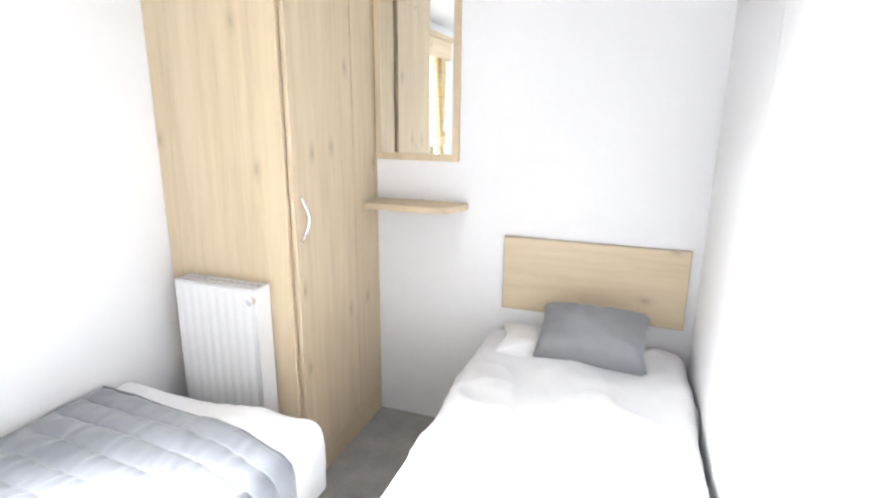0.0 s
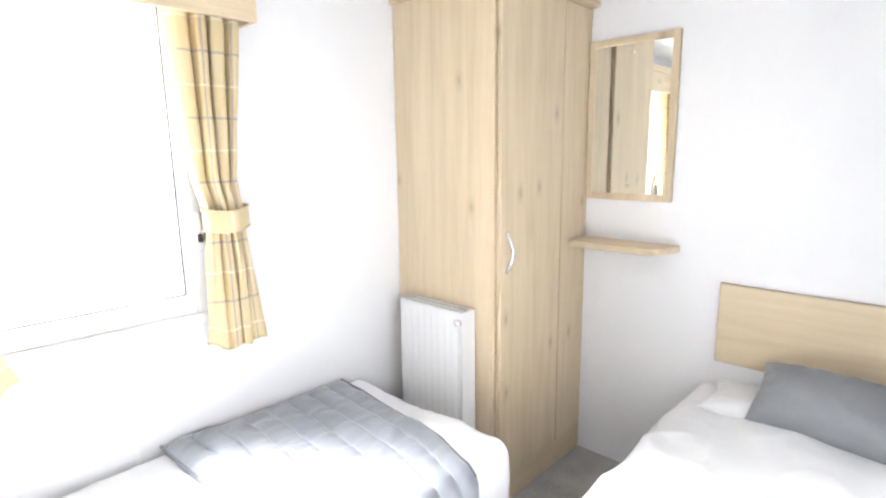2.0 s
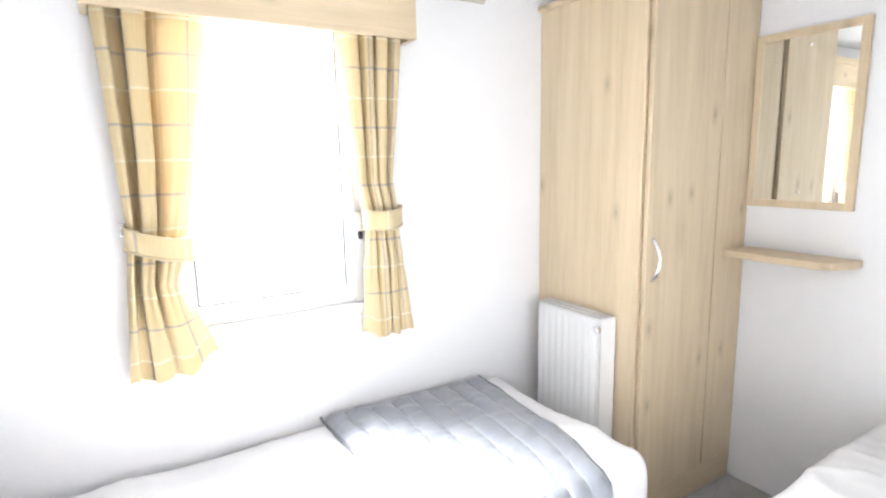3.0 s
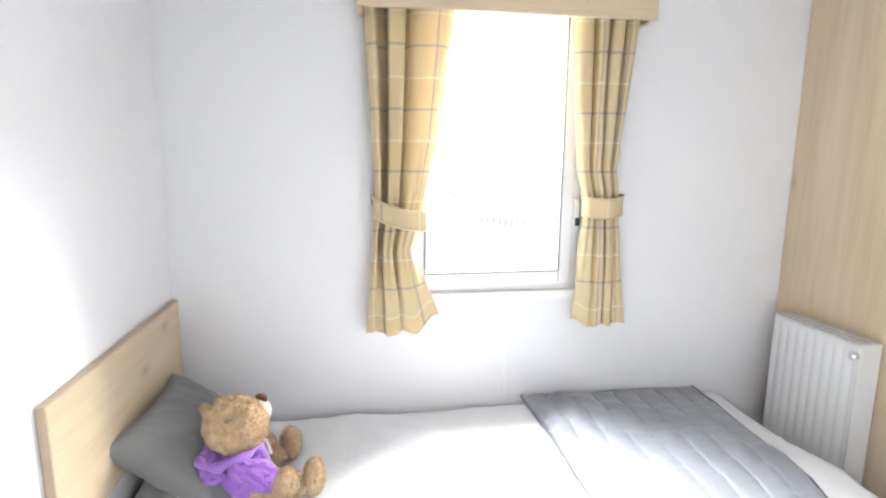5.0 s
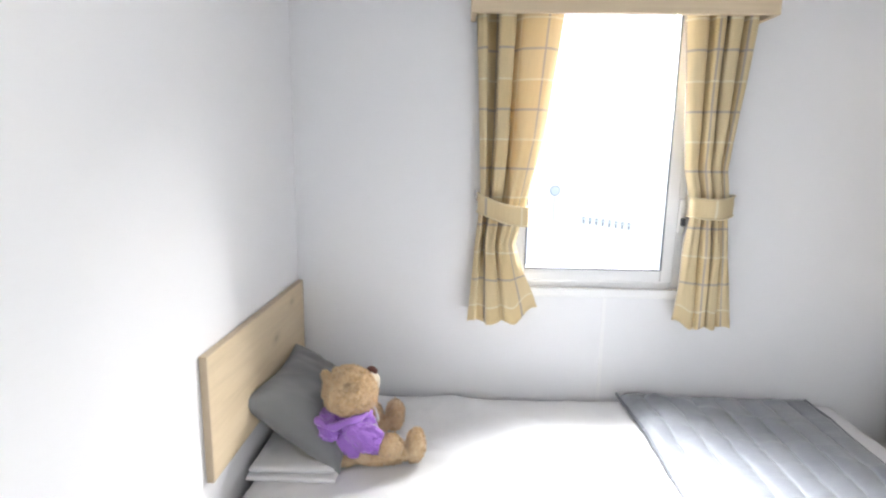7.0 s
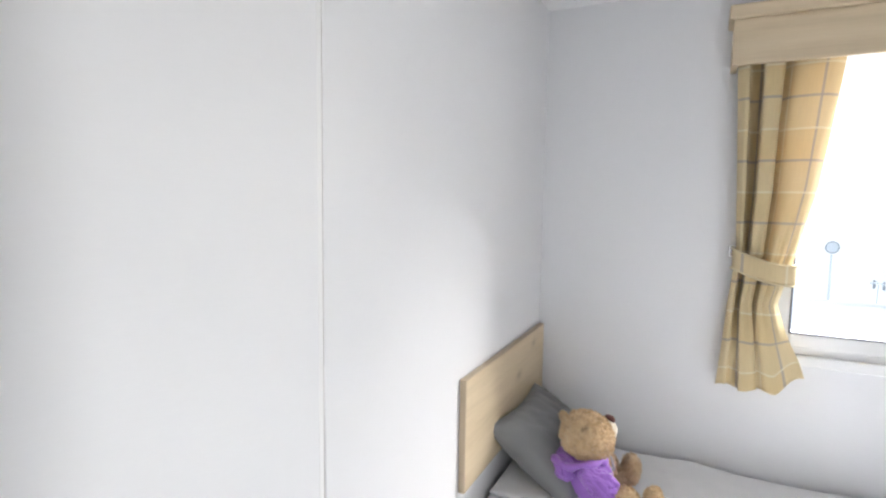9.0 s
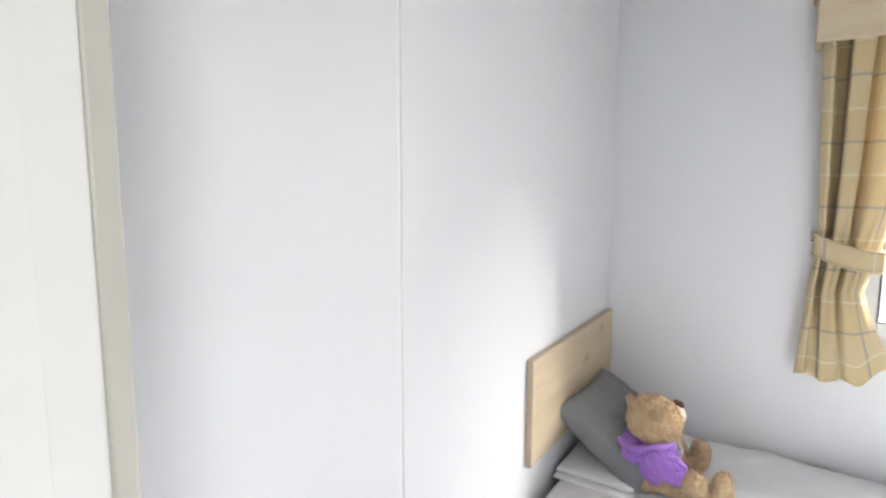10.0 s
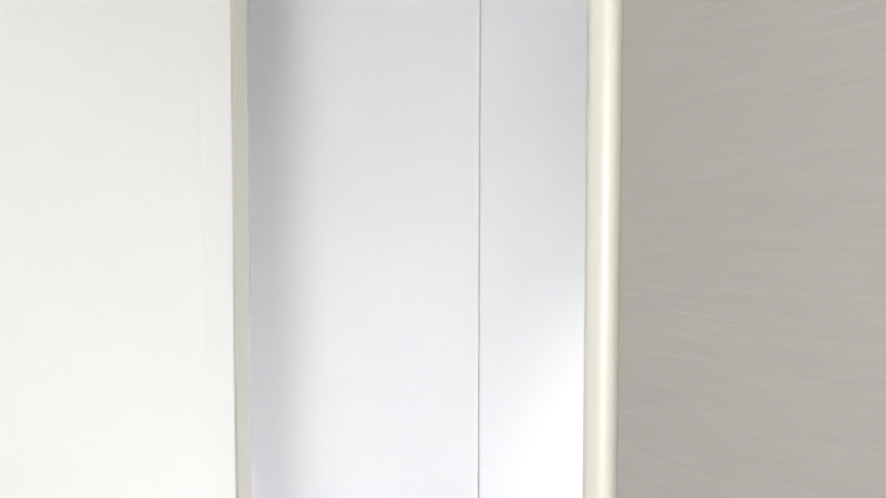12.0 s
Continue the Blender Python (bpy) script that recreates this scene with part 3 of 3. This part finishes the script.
def curtain(keys_in, keys_out, pleats, shift, hem, top, bottom, tie, label):
    """Pleated half curtain gathered by a band. keys: (height, y) of its edges; pleats: (share of the width, depth) in plan."""
    c = thing("curtain", label, "curtain", "window curtains", (-1.15, keys_in[0][1], bottom))
    ztie = tie[0]
    wide = keys_out[0][1] - keys_in[0][1]
    NU = 150
    line, girth = smooth_line([(a * wide, d) for a, d in pleats], NU)
    def f(u, v):
        p = line[round(u * NU)]
        share = p.x / wide
        z = top + (bottom - top) * v
        a, b = along(z, keys_in), along(z, keys_out)
        tight = math.exp(-((z - ztie) / 0.09) ** 2)
        low = smoothstep((ztie - 0.05 - z) / 0.2)
        y = a + (b - a) * (share + 0.02 * math.sin(9 * share + 4 * v + shift) * v)
        x = -1.150 + p.y * (0.8 - 0.4 * tight - 0.55 * low) + 0.005 * math.sin(7 * share + 5 * v + shift) + 0.004 * n3(u * 9, v * 6, shift)
        x += 0.004 * math.sin(38 * share + shift + 6 * v) * math.exp(-((z - ztie) / 0.16) ** 2) + 0.014 * low
        z += (hem * smoothstep((share - 0.7) / 0.3) if hem > 0 else -hem * smoothstep((0.3 - share) / 0.3)) * smoothstep((v - 0.8) / 0.2)
        z += 0.006 * math.sin(16 * share + shift) * smoothstep((v - 0.85) / 0.15)
        return (x, y, z)
    bm = bmesh.new()
    sheet_grid(bm, NU, 80, f, lambda u, v: (u * girth + shift, (top - bottom) * v + 0.03))
    drop = part("drop", bm, TARTAN, c, smooth=True)
    sol = drop.modifiers.new("thickness", 'SOLIDIFY')
    sol.thickness = 0.0022
    # tie band: a flat loop round the gathers, dipping away from the wall hook
    y0, y1, za, zb, hgt = tie[1:]
    def g(u, v, grow=0.0):
        a = 2 * math.pi * u
        y = (y0 + y1) / 2 + ((y1 - y0) / 2 + grow) * math.cos(a)
        x = -1.145 + (0.046 + grow) * math.sin(a)
        t = (y - y0) / (y1 - y0)
        sag = 0.008 * math.sin(math.pi * max(0, min(1, t)))
        return (x + 0.003 * math.sin(5 * a + v) + 0.003 * math.sin(math.pi * v), y, za + (zb - za) * t - sag - hgt * v)
    bm = bmesh.new()
    sheet_grid(bm, 56, 8, g, lambda u, v: (u * 0.36 + shift, v * 0.055 + 0.045))
    band = part("tie_band", bm, TARTAN, c, "matching check tie band", smooth=True)
    sol = band.modifiers.new("thickness", 'SOLIDIFY')
    sol.thickness = 0.004
    for v in (0.0, 1.0):
        bm = bmesh.new()
        tube(bm, [g(k / 40, v, 0.0025) for k in range(41)], 0.0028, 6)
        part("piped_edge", bm, BANDEDGE, band, "stitched pale edge", smooth=True)
    hk = y0 if y0 < 0.5 else y1
    bm = bmesh.new()
    box(bm, W, W + 0.006, hk - 0.008, hk + 0.008, max(za, zb) - 0.03, max(za, zb) + 0.006, 0.002)
    tube(bm, [(W + 0.005, hk, max(za, zb) - 0.014), (W + 0.034, hk, max(za, zb) - 0.014), (W + 0.040, hk, max(za, zb) + 0.002)], 0.004, 8)
    part("tie_hook", bm, CHROME, c, "small metal tie hook on the wall")
    return settle(c)

curtain([(1.76, 0.120), (1.156, 0.145), (0.745, 0.117)], [(1.76, 0.388), (1.34, 0.339), (1.132, 0.294), (1.06, 0.276), (1.0, 0.262), (0.81, 0.318), (0.745, 0.335)],
        [(0, 0.01), (0.08, 0.03), (0.11, 0.02), (0.13, -0.035), (0.27, -0.04), (0.26, 0.03), (0.28, 0.045), (0.40, 0.05), (0.44, 0.035), (0.42, -0.02), (0.47, -0.025), (0.56, 0.022), (0.72, 0.034), (0.88, 0.024), (1.0, -0.012)],
        0.065, 0.052, 1.76, 0.745, (1.10, 0.138, 0.300, 1.160, 1.118, 0.058), "gold and grey check curtain tied back beside the window")
curtain([(1.76, 0.733), (1.244, 0.775), (1.158, 0.797), (1.085, 0.804), (0.95, 0.792), (0.742, 0.776)], [(1.76, 0.955), (1.246, 0.900), (1.164, 0.915), (1.087, 0.922), (0.742, 0.957)],
        [(0, -0.012), (0.1, 0.018), (0.26, 0.022), (0.33, -0.012), (0.35, 0.03), (0.37, 0.046), (0.46, 0.05), (0.50, 0.03), (0.50, -0.035), (0.57, -0.03), (0.56, 0.03), (0.60, 0.045), (0.72, 0.04), (0.77, -0.02), (0.84, 0.03), (0.93, 0.03), (1.0, 0.0)],
        0.02, -0.02, 1.76, 0.742, (1.10, 0.796, 0.926, 1.160, 1.166, 0.060), "gold and grey check curtain tied back next to the latch side")

# ---- bedding ----
def cushion(w, d, h, seed, loft=0.40, pinch=0.15):
    """A stuffed pillow with pinched corners, lying flat about the origin."""
    bm = bmesh.new()
    def side(sgn):
        def f(u, v):
            a, b = 2 * u - 1, 2 * v - 1
            pin = 1 - pinch * (1 - abs(a) ** 2) * abs(b) ** 3
            pin2 = 1 - pinch * (1 - abs(b) ** 2) * abs(a) ** 3
            z = h * (max(0, 1 - a * a) * max(0, 1 - b * b)) ** loft
            x, y = a * w / 2 * pin2, b * d / 2 * pin
            edge = (1 - max(abs(a), abs(b)))
            z += (n3(x * 8 + seed, y * 8, sgn) * 0.016 + n3(x * 20 + seed, y * 12, sgn) * 0.012 + max(0, 1 - abs(n3(x * 9 + y * 5 + seed, y * 6 - x * 4, sgn * 3)) * 9) ** 2 * 0.010) * min(1, edge * 4)
            z += (0.011 * math.sin(13 * math.atan2(b, a) + seed) + 0.030 * (a * b) ** 2 * math.sin(26 * math.atan2(b, a) + seed)) * max(0, max(abs(a), abs(b)) - 0.55) * min(1, edge * 8)
            return (x, y, sgn * z * 0.5)
        return f
    sheet_grid(bm, 40, 30, side(1))
    sheet_grid(bm, 40, 30, side(-1))
    bmesh.ops.remove_doubles(bm, verts=bm.verts[:], dist=0.0004)
    bmesh.ops.recalc_face_normals(bm, faces=bm.faces[:])
    return bm

def pillow(name, w, d, h, seed, mat, m, label, category, loft=0.40, pinch=0.15):
    p = part(name, cushion(w, d, h, seed, loft, pinch), mat, smooth=True)
    p.matrix_world = m
    return tagged(p, label, category)

pillow("cushion", 0.37, 0.22, 0.20, 5.0, PILLOW2, pose(0.195, 1.990, 0.556, 32, -1, -2), "mid-grey cushion leaning on the oak headboard", "cushion", 0.30, 0.09)
pillow("pillow", 0.42, 0.24, 0.09, 3.3, SHEET, pose(0.07, 2.035, 0.492, 0, 0, 4), "flat creased white pillow below the mid-grey cushion", "pillow")
pillow("cushion", 0.415, 0.315, 0.13, 9.0, GREY, pose(-0.885, -0.324, 0.578, -35, 0, -3), "dark grey cushion leaning on the headboard behind the bear", "cushion")
def folded_layer(x0, x1, y0, y1, z0, z1, seed):
    """One fold of cotton: a flat slab with a round front edge and slack sides."""
    bm = bmesh.new()
    def f(u, v):
        a = 2 * math.pi * v
        sy, sz = math.cos(a), math.sin(a)
        ey = math.copysign(abs(sy) ** 0.25, sy)
        ez = math.copysign(abs(sz) ** 0.7, sz)
        x = x0 + (x1 - x0) * u
        w = 0.004 * n3(x * 14, ey * 3 + seed, ez) + 0.006 * n3(x * 5, seed, ey)
        end = 1 - 0.5 * max(0, 1 - min(u, 1 - u) * 40)
        return (x + 0.005 * n3(ey * 4, ez * 3, seed + u), (y0 + y1) / 2 + (y1 - y0) / 2 * ey + w, (z0 + z1) / 2 + ((z1 - z0) / 2 * ez + w * 0.4 * (ez > -0.5)) * end)
    sheet_grid(bm, 60, 40, f)
    bmesh.ops.remove_doubles(bm, verts=bm.verts[:], dist=0.0002)
    bmesh.ops.holes_fill(bm, edges=[e for e in bm.edges if len(e.link_faces) == 1], sides=0)
    bmesh.ops.recalc_face_normals(bm, faces=bm.faces[:])
    return bm

fold = thing("folded_sheet", "folded white cotton sheet in two layers below the cushion", "sheet", at=(-0.9, -0.3, 0.47))
part("lower_fold", folded_layer(-1.16, -0.655, -0.436, -0.215, 0.470, 0.483, 1.0), SHEET, fold, smooth=True)
part("upper_fold", folded_layer(-1.15, -0.672, -0.436, -0.225, 0.482, 0.499, 5.0), SHEET, fold, smooth=True)
settle(fold)

# quilted throw over the foot of the window-side bed
def far_edge(s):
    """How far the throw's foot edge draws back along its length."""
    return 0.04 * min(s, 0.5) / 0.5 + 0.055 * smoothstep((s - 0.5) / 0.25)


def throw():
    bm = bmesh.new()
    y0, y1 = 0.625, 1.262
    x0, x1, top = -1.182, -0.445, 0.470
    L = (x1 - x0) + 0.30
    def f(u, v):
        s = u * L
        y = y0 + (y1 - far_edge(s) - y0) * v + (0.012 * math.sin(s * 5) + 0.035 * max(0, 1 - s / 0.05) ** 2) * (1 - v)
        r = 0.04
        flat = x1 - x0 - r
        if s < flat:
            x, z, nx, nz = x0 + s, top, 0, 1
        elif s < flat + r * math.pi / 2:
            a = (s - flat) / r
            x, z, nx, nz = x1 - r + r * math.sin(a), top - r + r * math.cos(a), math.sin(a), math.cos(a)
        else:
            x, z, nx, nz = x1, top - r - (s - flat - r * math.pi / 2), 1, 0
        q = abs(math.sin(math.pi * (v * 8.0)))
        puff = 0.012 * q ** 0.5
        puff += 0.0035 * n3(s * 16, y * 22, 1) + 0.004 * n3(s * 46, y * 12, 5) * (0.4 + 0.6 * (1 - q)) + 0.006 * n3(s * 4, y * 4, 9)
        e = min(1, min(v, 1 - v) * 25) * min(1, (1 - u) * 25) * min(1, u * 40)
        z += max(0, crease(x, y, 0.467, 3.1, 0.005) + rumple_at(x, y, -1.185, 1.338, 0.020)) * nz
        d = 0.003 + puff * e
        return (x + nx * d, y, z + nz * d)
    sheet_grid(bm, 110, 128, f)
    return bm
qt = thing("quilted_throw", "grey-blue satin quilted throw over the foot of the bed", "throw", at=(-0.8, 0.9, 0.5))
qd = part("quilt", throw(), QUILT, qt, smooth=True)
sol = qd.modifiers.new("thickness", 'SOLIDIFY')
sol.thickness, sol.offset = 0.006, 1
for yy in (0.628, 1.260):
    bm = bmesh.new()
    pts = [(-1.18 + k * 0.70 / 30, yy + (0.012 * math.sin(k * 0.70 / 30 * 5) if yy < 1 else -far_edge(k * 0.70 / 30)), 0.478 + max(0, crease(-1.18 + k * 0.70 / 30, yy, 0.467, 3.1, 0.005))) for k in range(31)]
    ye = yy if yy < 1 else yy - 0.095
    pts += [(-0.466, ye, 0.476), (-0.447, ye, 0.459), (-0.441, ye, 0.43), (-0.440, ye, 0.35), (-0.440, ye, 0.26)]
    tube(bm, pts, 0.005, 8)
    part("piping", bm, PIPING, qt, "grey corded edge", smooth=True)
settle(qt)

# ---- plush bear ----
def bear():
    bm = bmesh.new()
    lean = Matrix.Translation((0, 0, 0.05)) @ Matrix.Rotation(radians(14), 4, 'X') @ Matrix.Translation((0, 0, -0.05))
    nod = Matrix.Translation((0, -0.004, 0.184)) @ Matrix.Rotation(radians(27), 4, 'Z') @ Matrix.Rotation(radians(14), 4, 'X')
    def blob(c, r, mat, rough=0.05, sub=4, rot=(0, 0, 0), still=False, head=False, flare=0.0):
        ret = bmesh.ops.create_icosphere(bm, subdivisions=sub, radius=1)
        m = Matrix.Translation(c) @ Euler([radians(a) for a in rot]).to_matrix().to_4x4()
        if head:
            m = nod @ m
        elif not still:
            m = lean @ m
        for v in ret["verts"]:
            d = v.co.normalized()
            k = 1 + rough * (n3(d.x * 3 + c[0] * 40, d.y * 3, d.z * 3) + 0.7 * n3(d.x * 8 + c[1] * 30, d.y * 8, d.z * 8) + 0.45 * n3(d.x * 17 + c[1] * 30, d.y * 17, d.z * 17))
            w = 1 - flare * v.co.z
            v.co = m @ Vector((v.co.x * r[0] * k * w, v.co.y * r[1] * k * w, v.co.z * r[2] * k))
        for f in {f for v in ret["verts"] for f in v.link_faces}:
            f.material_index = mat
            f.smooth = True
    # faces +y, sits on z = 0; the head's own blobs are about its centre
    blob((0, 0.006, 0.072), (0.074, 0.068, 0.080), 2, 0.10, 5, flare=0.16)      # hooded top
    blob((0, -0.02, 0.020), (0.068, 0.058, 0.026), 0, 0.08, 4, still=True)       # seat
    blob((0, 0.000, 0.000), (0.071, 0.068, 0.064), 0, 0.10, 5, head=True)        # head
    blob((0, 0.020, -0.022), (0.062, 0.050, 0.042), 0, 0.08, 4, head=True)       # cheeks
    blob((0, 0.062, -0.012), (0.034, 0.036, 0.032), 1, 0.04, 4, head=True)       # muzzle
    blob((0, 0.086, 0.012), (0.019, 0.013, 0.012), 3, 0.02, 3, (-25, 0, 0), head=True)   # nose
    for s in (-1, 1):
        blob((s * 0.050, -0.026, 0.044), (0.016, 0.010, 0.015), 0, 0.12, 4, (20, 0, s * 30), head=True)   # ears
        blob((s * 0.026, 0.054, 0.018), (0.006, 0.005, 0.006), 3, 0.0, 2, head=True)         # eyes
        blob((s * 0.080, 0.024, 0.086), (0.032, 0.034, 0.058), 2, 0.18, 5, (44, s * -16, 0), flare=0.25)   # sleeves
        blob((s * 0.100, 0.078, 0.060), (0.031, 0.036, 0.032), 0, 0.12, 4, (-20, 0, s * 12), still=True)   # paws
        blob((s * 0.070, 0.065, 0.028), (0.028, 0.085, 0.027), 0, 0.10, 4, (0, 0, -s * 14), True)          # legs
        blob((s * 0.090, 0.150, 0.044), (0.031, 0.026, 0.045), 0, 0.10, 4, (-8, 0, -s * 10), True)         # feet
    blob((0, -0.050, 0.118), (0.072, 0.034, 0.030), 2, 0.18, 5, (28, 0, 0))      # hood lying back
    blob((0.0, -0.066, 0.096), (0.046, 0.020, 0.032), 2, 0.16, 4, (10, 0, 0))    # hood's tip
    blob((0, 0.050, 0.118), (0.050, 0.024, 0.018), 2, 0.08, 4, (-35, 0, 0))      # collar
    # drawstrings and the pale print on the chest
    n0 = len(bm.faces)
    ring = [(0.070 * math.sin(a), -0.004 - 0.066 * math.cos(a), 0.134 + 0.004 * math.cos(a) + 0.004 * math.sin(5 * a)) for a in (2 * math.pi * k / 28 for k in range(29))]
    tube(bm, ring, [0.010 + 0.003 * math.sin(k * 1.7) for k in range(29)], 8)
    bm.faces.ensure_lookup_table()
    bmesh.ops.transform(bm, matrix=lean, verts=list({v for f in bm.faces[n0:] for v in f.verts}))
    for f in bm.faces[n0:]:
        f.material_index, f.smooth = 2, True
    n0 = len(bm.faces)
    for s in (-1, 1):
        tube(bm, [(s * 0.016, 0.070, 0.130), (s * 0.024, 0.078, 0.116), (s * 0.032, 0.078, 0.100), (s * 0.036, 0.076, 0.088)], 0.0034, 6)
    for px, pz, pr in ((0.022, 0.060, 0.010), (0.008, 0.076, 0.0055), (0.022, 0.080, 0.0055), (0.036, 0.076, 0.0055)):
        cyl(bm, (px, 0.075 - px * 0.35, pz), pr, 0.012, 'y', 14)
    bm.faces.ensure_lookup_table()
    bmesh.ops.transform(bm, matrix=lean, verts=list({v for f in bm.faces[n0:] for v in f.verts}))
    for f in bm.faces[n0:]:
        f.material_index = 4
    # short plush tufts
    rnd = random.Random(4)
    fur = [f for f in bm.faces if f.material_index == 0]
    for f in fur:
        for _ in range(1 if f.calc_area() < 2e-5 else 3):
            c = f.calc_center_median() + Vector((rnd.uniform(-1, 1), rnd.uniform(-1, 1), rnd.uniform(-1, 1))) * 0.002
            nrm = (f.normal + Vector((rnd.uniform(-1, 1), rnd.uniform(-1, 1), rnd.uniform(-1, 1))) * 0.9).normalized()
            t = nrm.orthogonal().normalized() * 0.0022
            vs = [bm.verts.new(c + t), bm.verts.new(c - t), bm.verts.new(c + nrm * rnd.uniform(0.003, 0.0065))]
            bm.faces.new(vs).material_index = 0
    return bm
b = part("plush_bear", bear(), [FUR, MUZZLE, PURPLE, NOSE, CORD])
b.matrix_world = pose(-0.785, -0.198, 0.474, 0, 0, 24)
tagged(b, "golden plush bear in a purple hooded top sitting on the bed", "plush bear")

# ---- cream plate added for a warm glow above the wardrobe side of the window ----
tagged(part("glow_plate", boxed(W + 0.0005, W + 0.018, 1.125, 1.31, 1.85, 1.92, 0.005), CREAM), "cream plate near the ceiling standing in for a warm glow on the wall", "vent")

# ---- doorway leaf ----
leaf = tagged(new("door_1"), "plain cream-white door standing open into the hall", "door", kind="structure")
part("leaf", boxed(0, 0.52, -0.035, 0, 0.01, DZ - 0.02, 0.001, 1), DOORW, leaf)
leaf.matrix_world = pose(E + 0.0508, DY0 - 0.0021, 0, 0, 0, 5)

# ---- outside ----
structure("ground", boxed(-1500, 1500, -1500, 1500, -0.80, -0.70), GROUND, "pale gravel ground around the house")
fence = thing("fence", "low pale fence with dark pickets far outside the window", "fence", at=(-13, 4, -0.7))
for k in range(8):
    y = 3.30 + k * 0.165
    part("picket", boxed(-13.02, -12.98, y - 0.022, y + 0.022, -0.40 - 0.02 * k, -0.221 - 0.02 * k, 0.004, 1), POST, fence)
    part("top_rail", boxed(-12.979, -12.96, y - 0.0745, y + 0.0745, -0.30 - 0.02 * k, -0.26 - 0.02 * k, 0.004, 1), FENCE, fence)
for y, top in ((3.36, -0.30), (4.53, -0.43)):
    part("post", boxed(-12.979, -12.96, y - 0.009, y + 0.009, -0.7, top, 0.003, 1), FENCE, fence, "thin pale fence post")
settle(fence)
sign = thing("round_sign", "round pale grey sign on a thin post far outside", "sign", at=(-13, 2.54, -0.7))
part("post", cyl(bmesh.new(), (-13, 2.54, -0.22), 0.025, 0.96), FENCE, sign)
bm = cyl(bmesh.new(), (-13, 2.54, 0.42), 0.12, 0.03, 'x', 32)
part("disc", bm, FENCE, sign)
bm = bmesh.new()
tube(bm, [(-12.98, 2.54 + 0.12 * math.cos(a), 0.42 + 0.12 * math.sin(a)) for a in (2 * math.pi * k / 32 for k in range(33))], 0.012, 6)
part("rim", bm, POST, sign)
settle(sign)
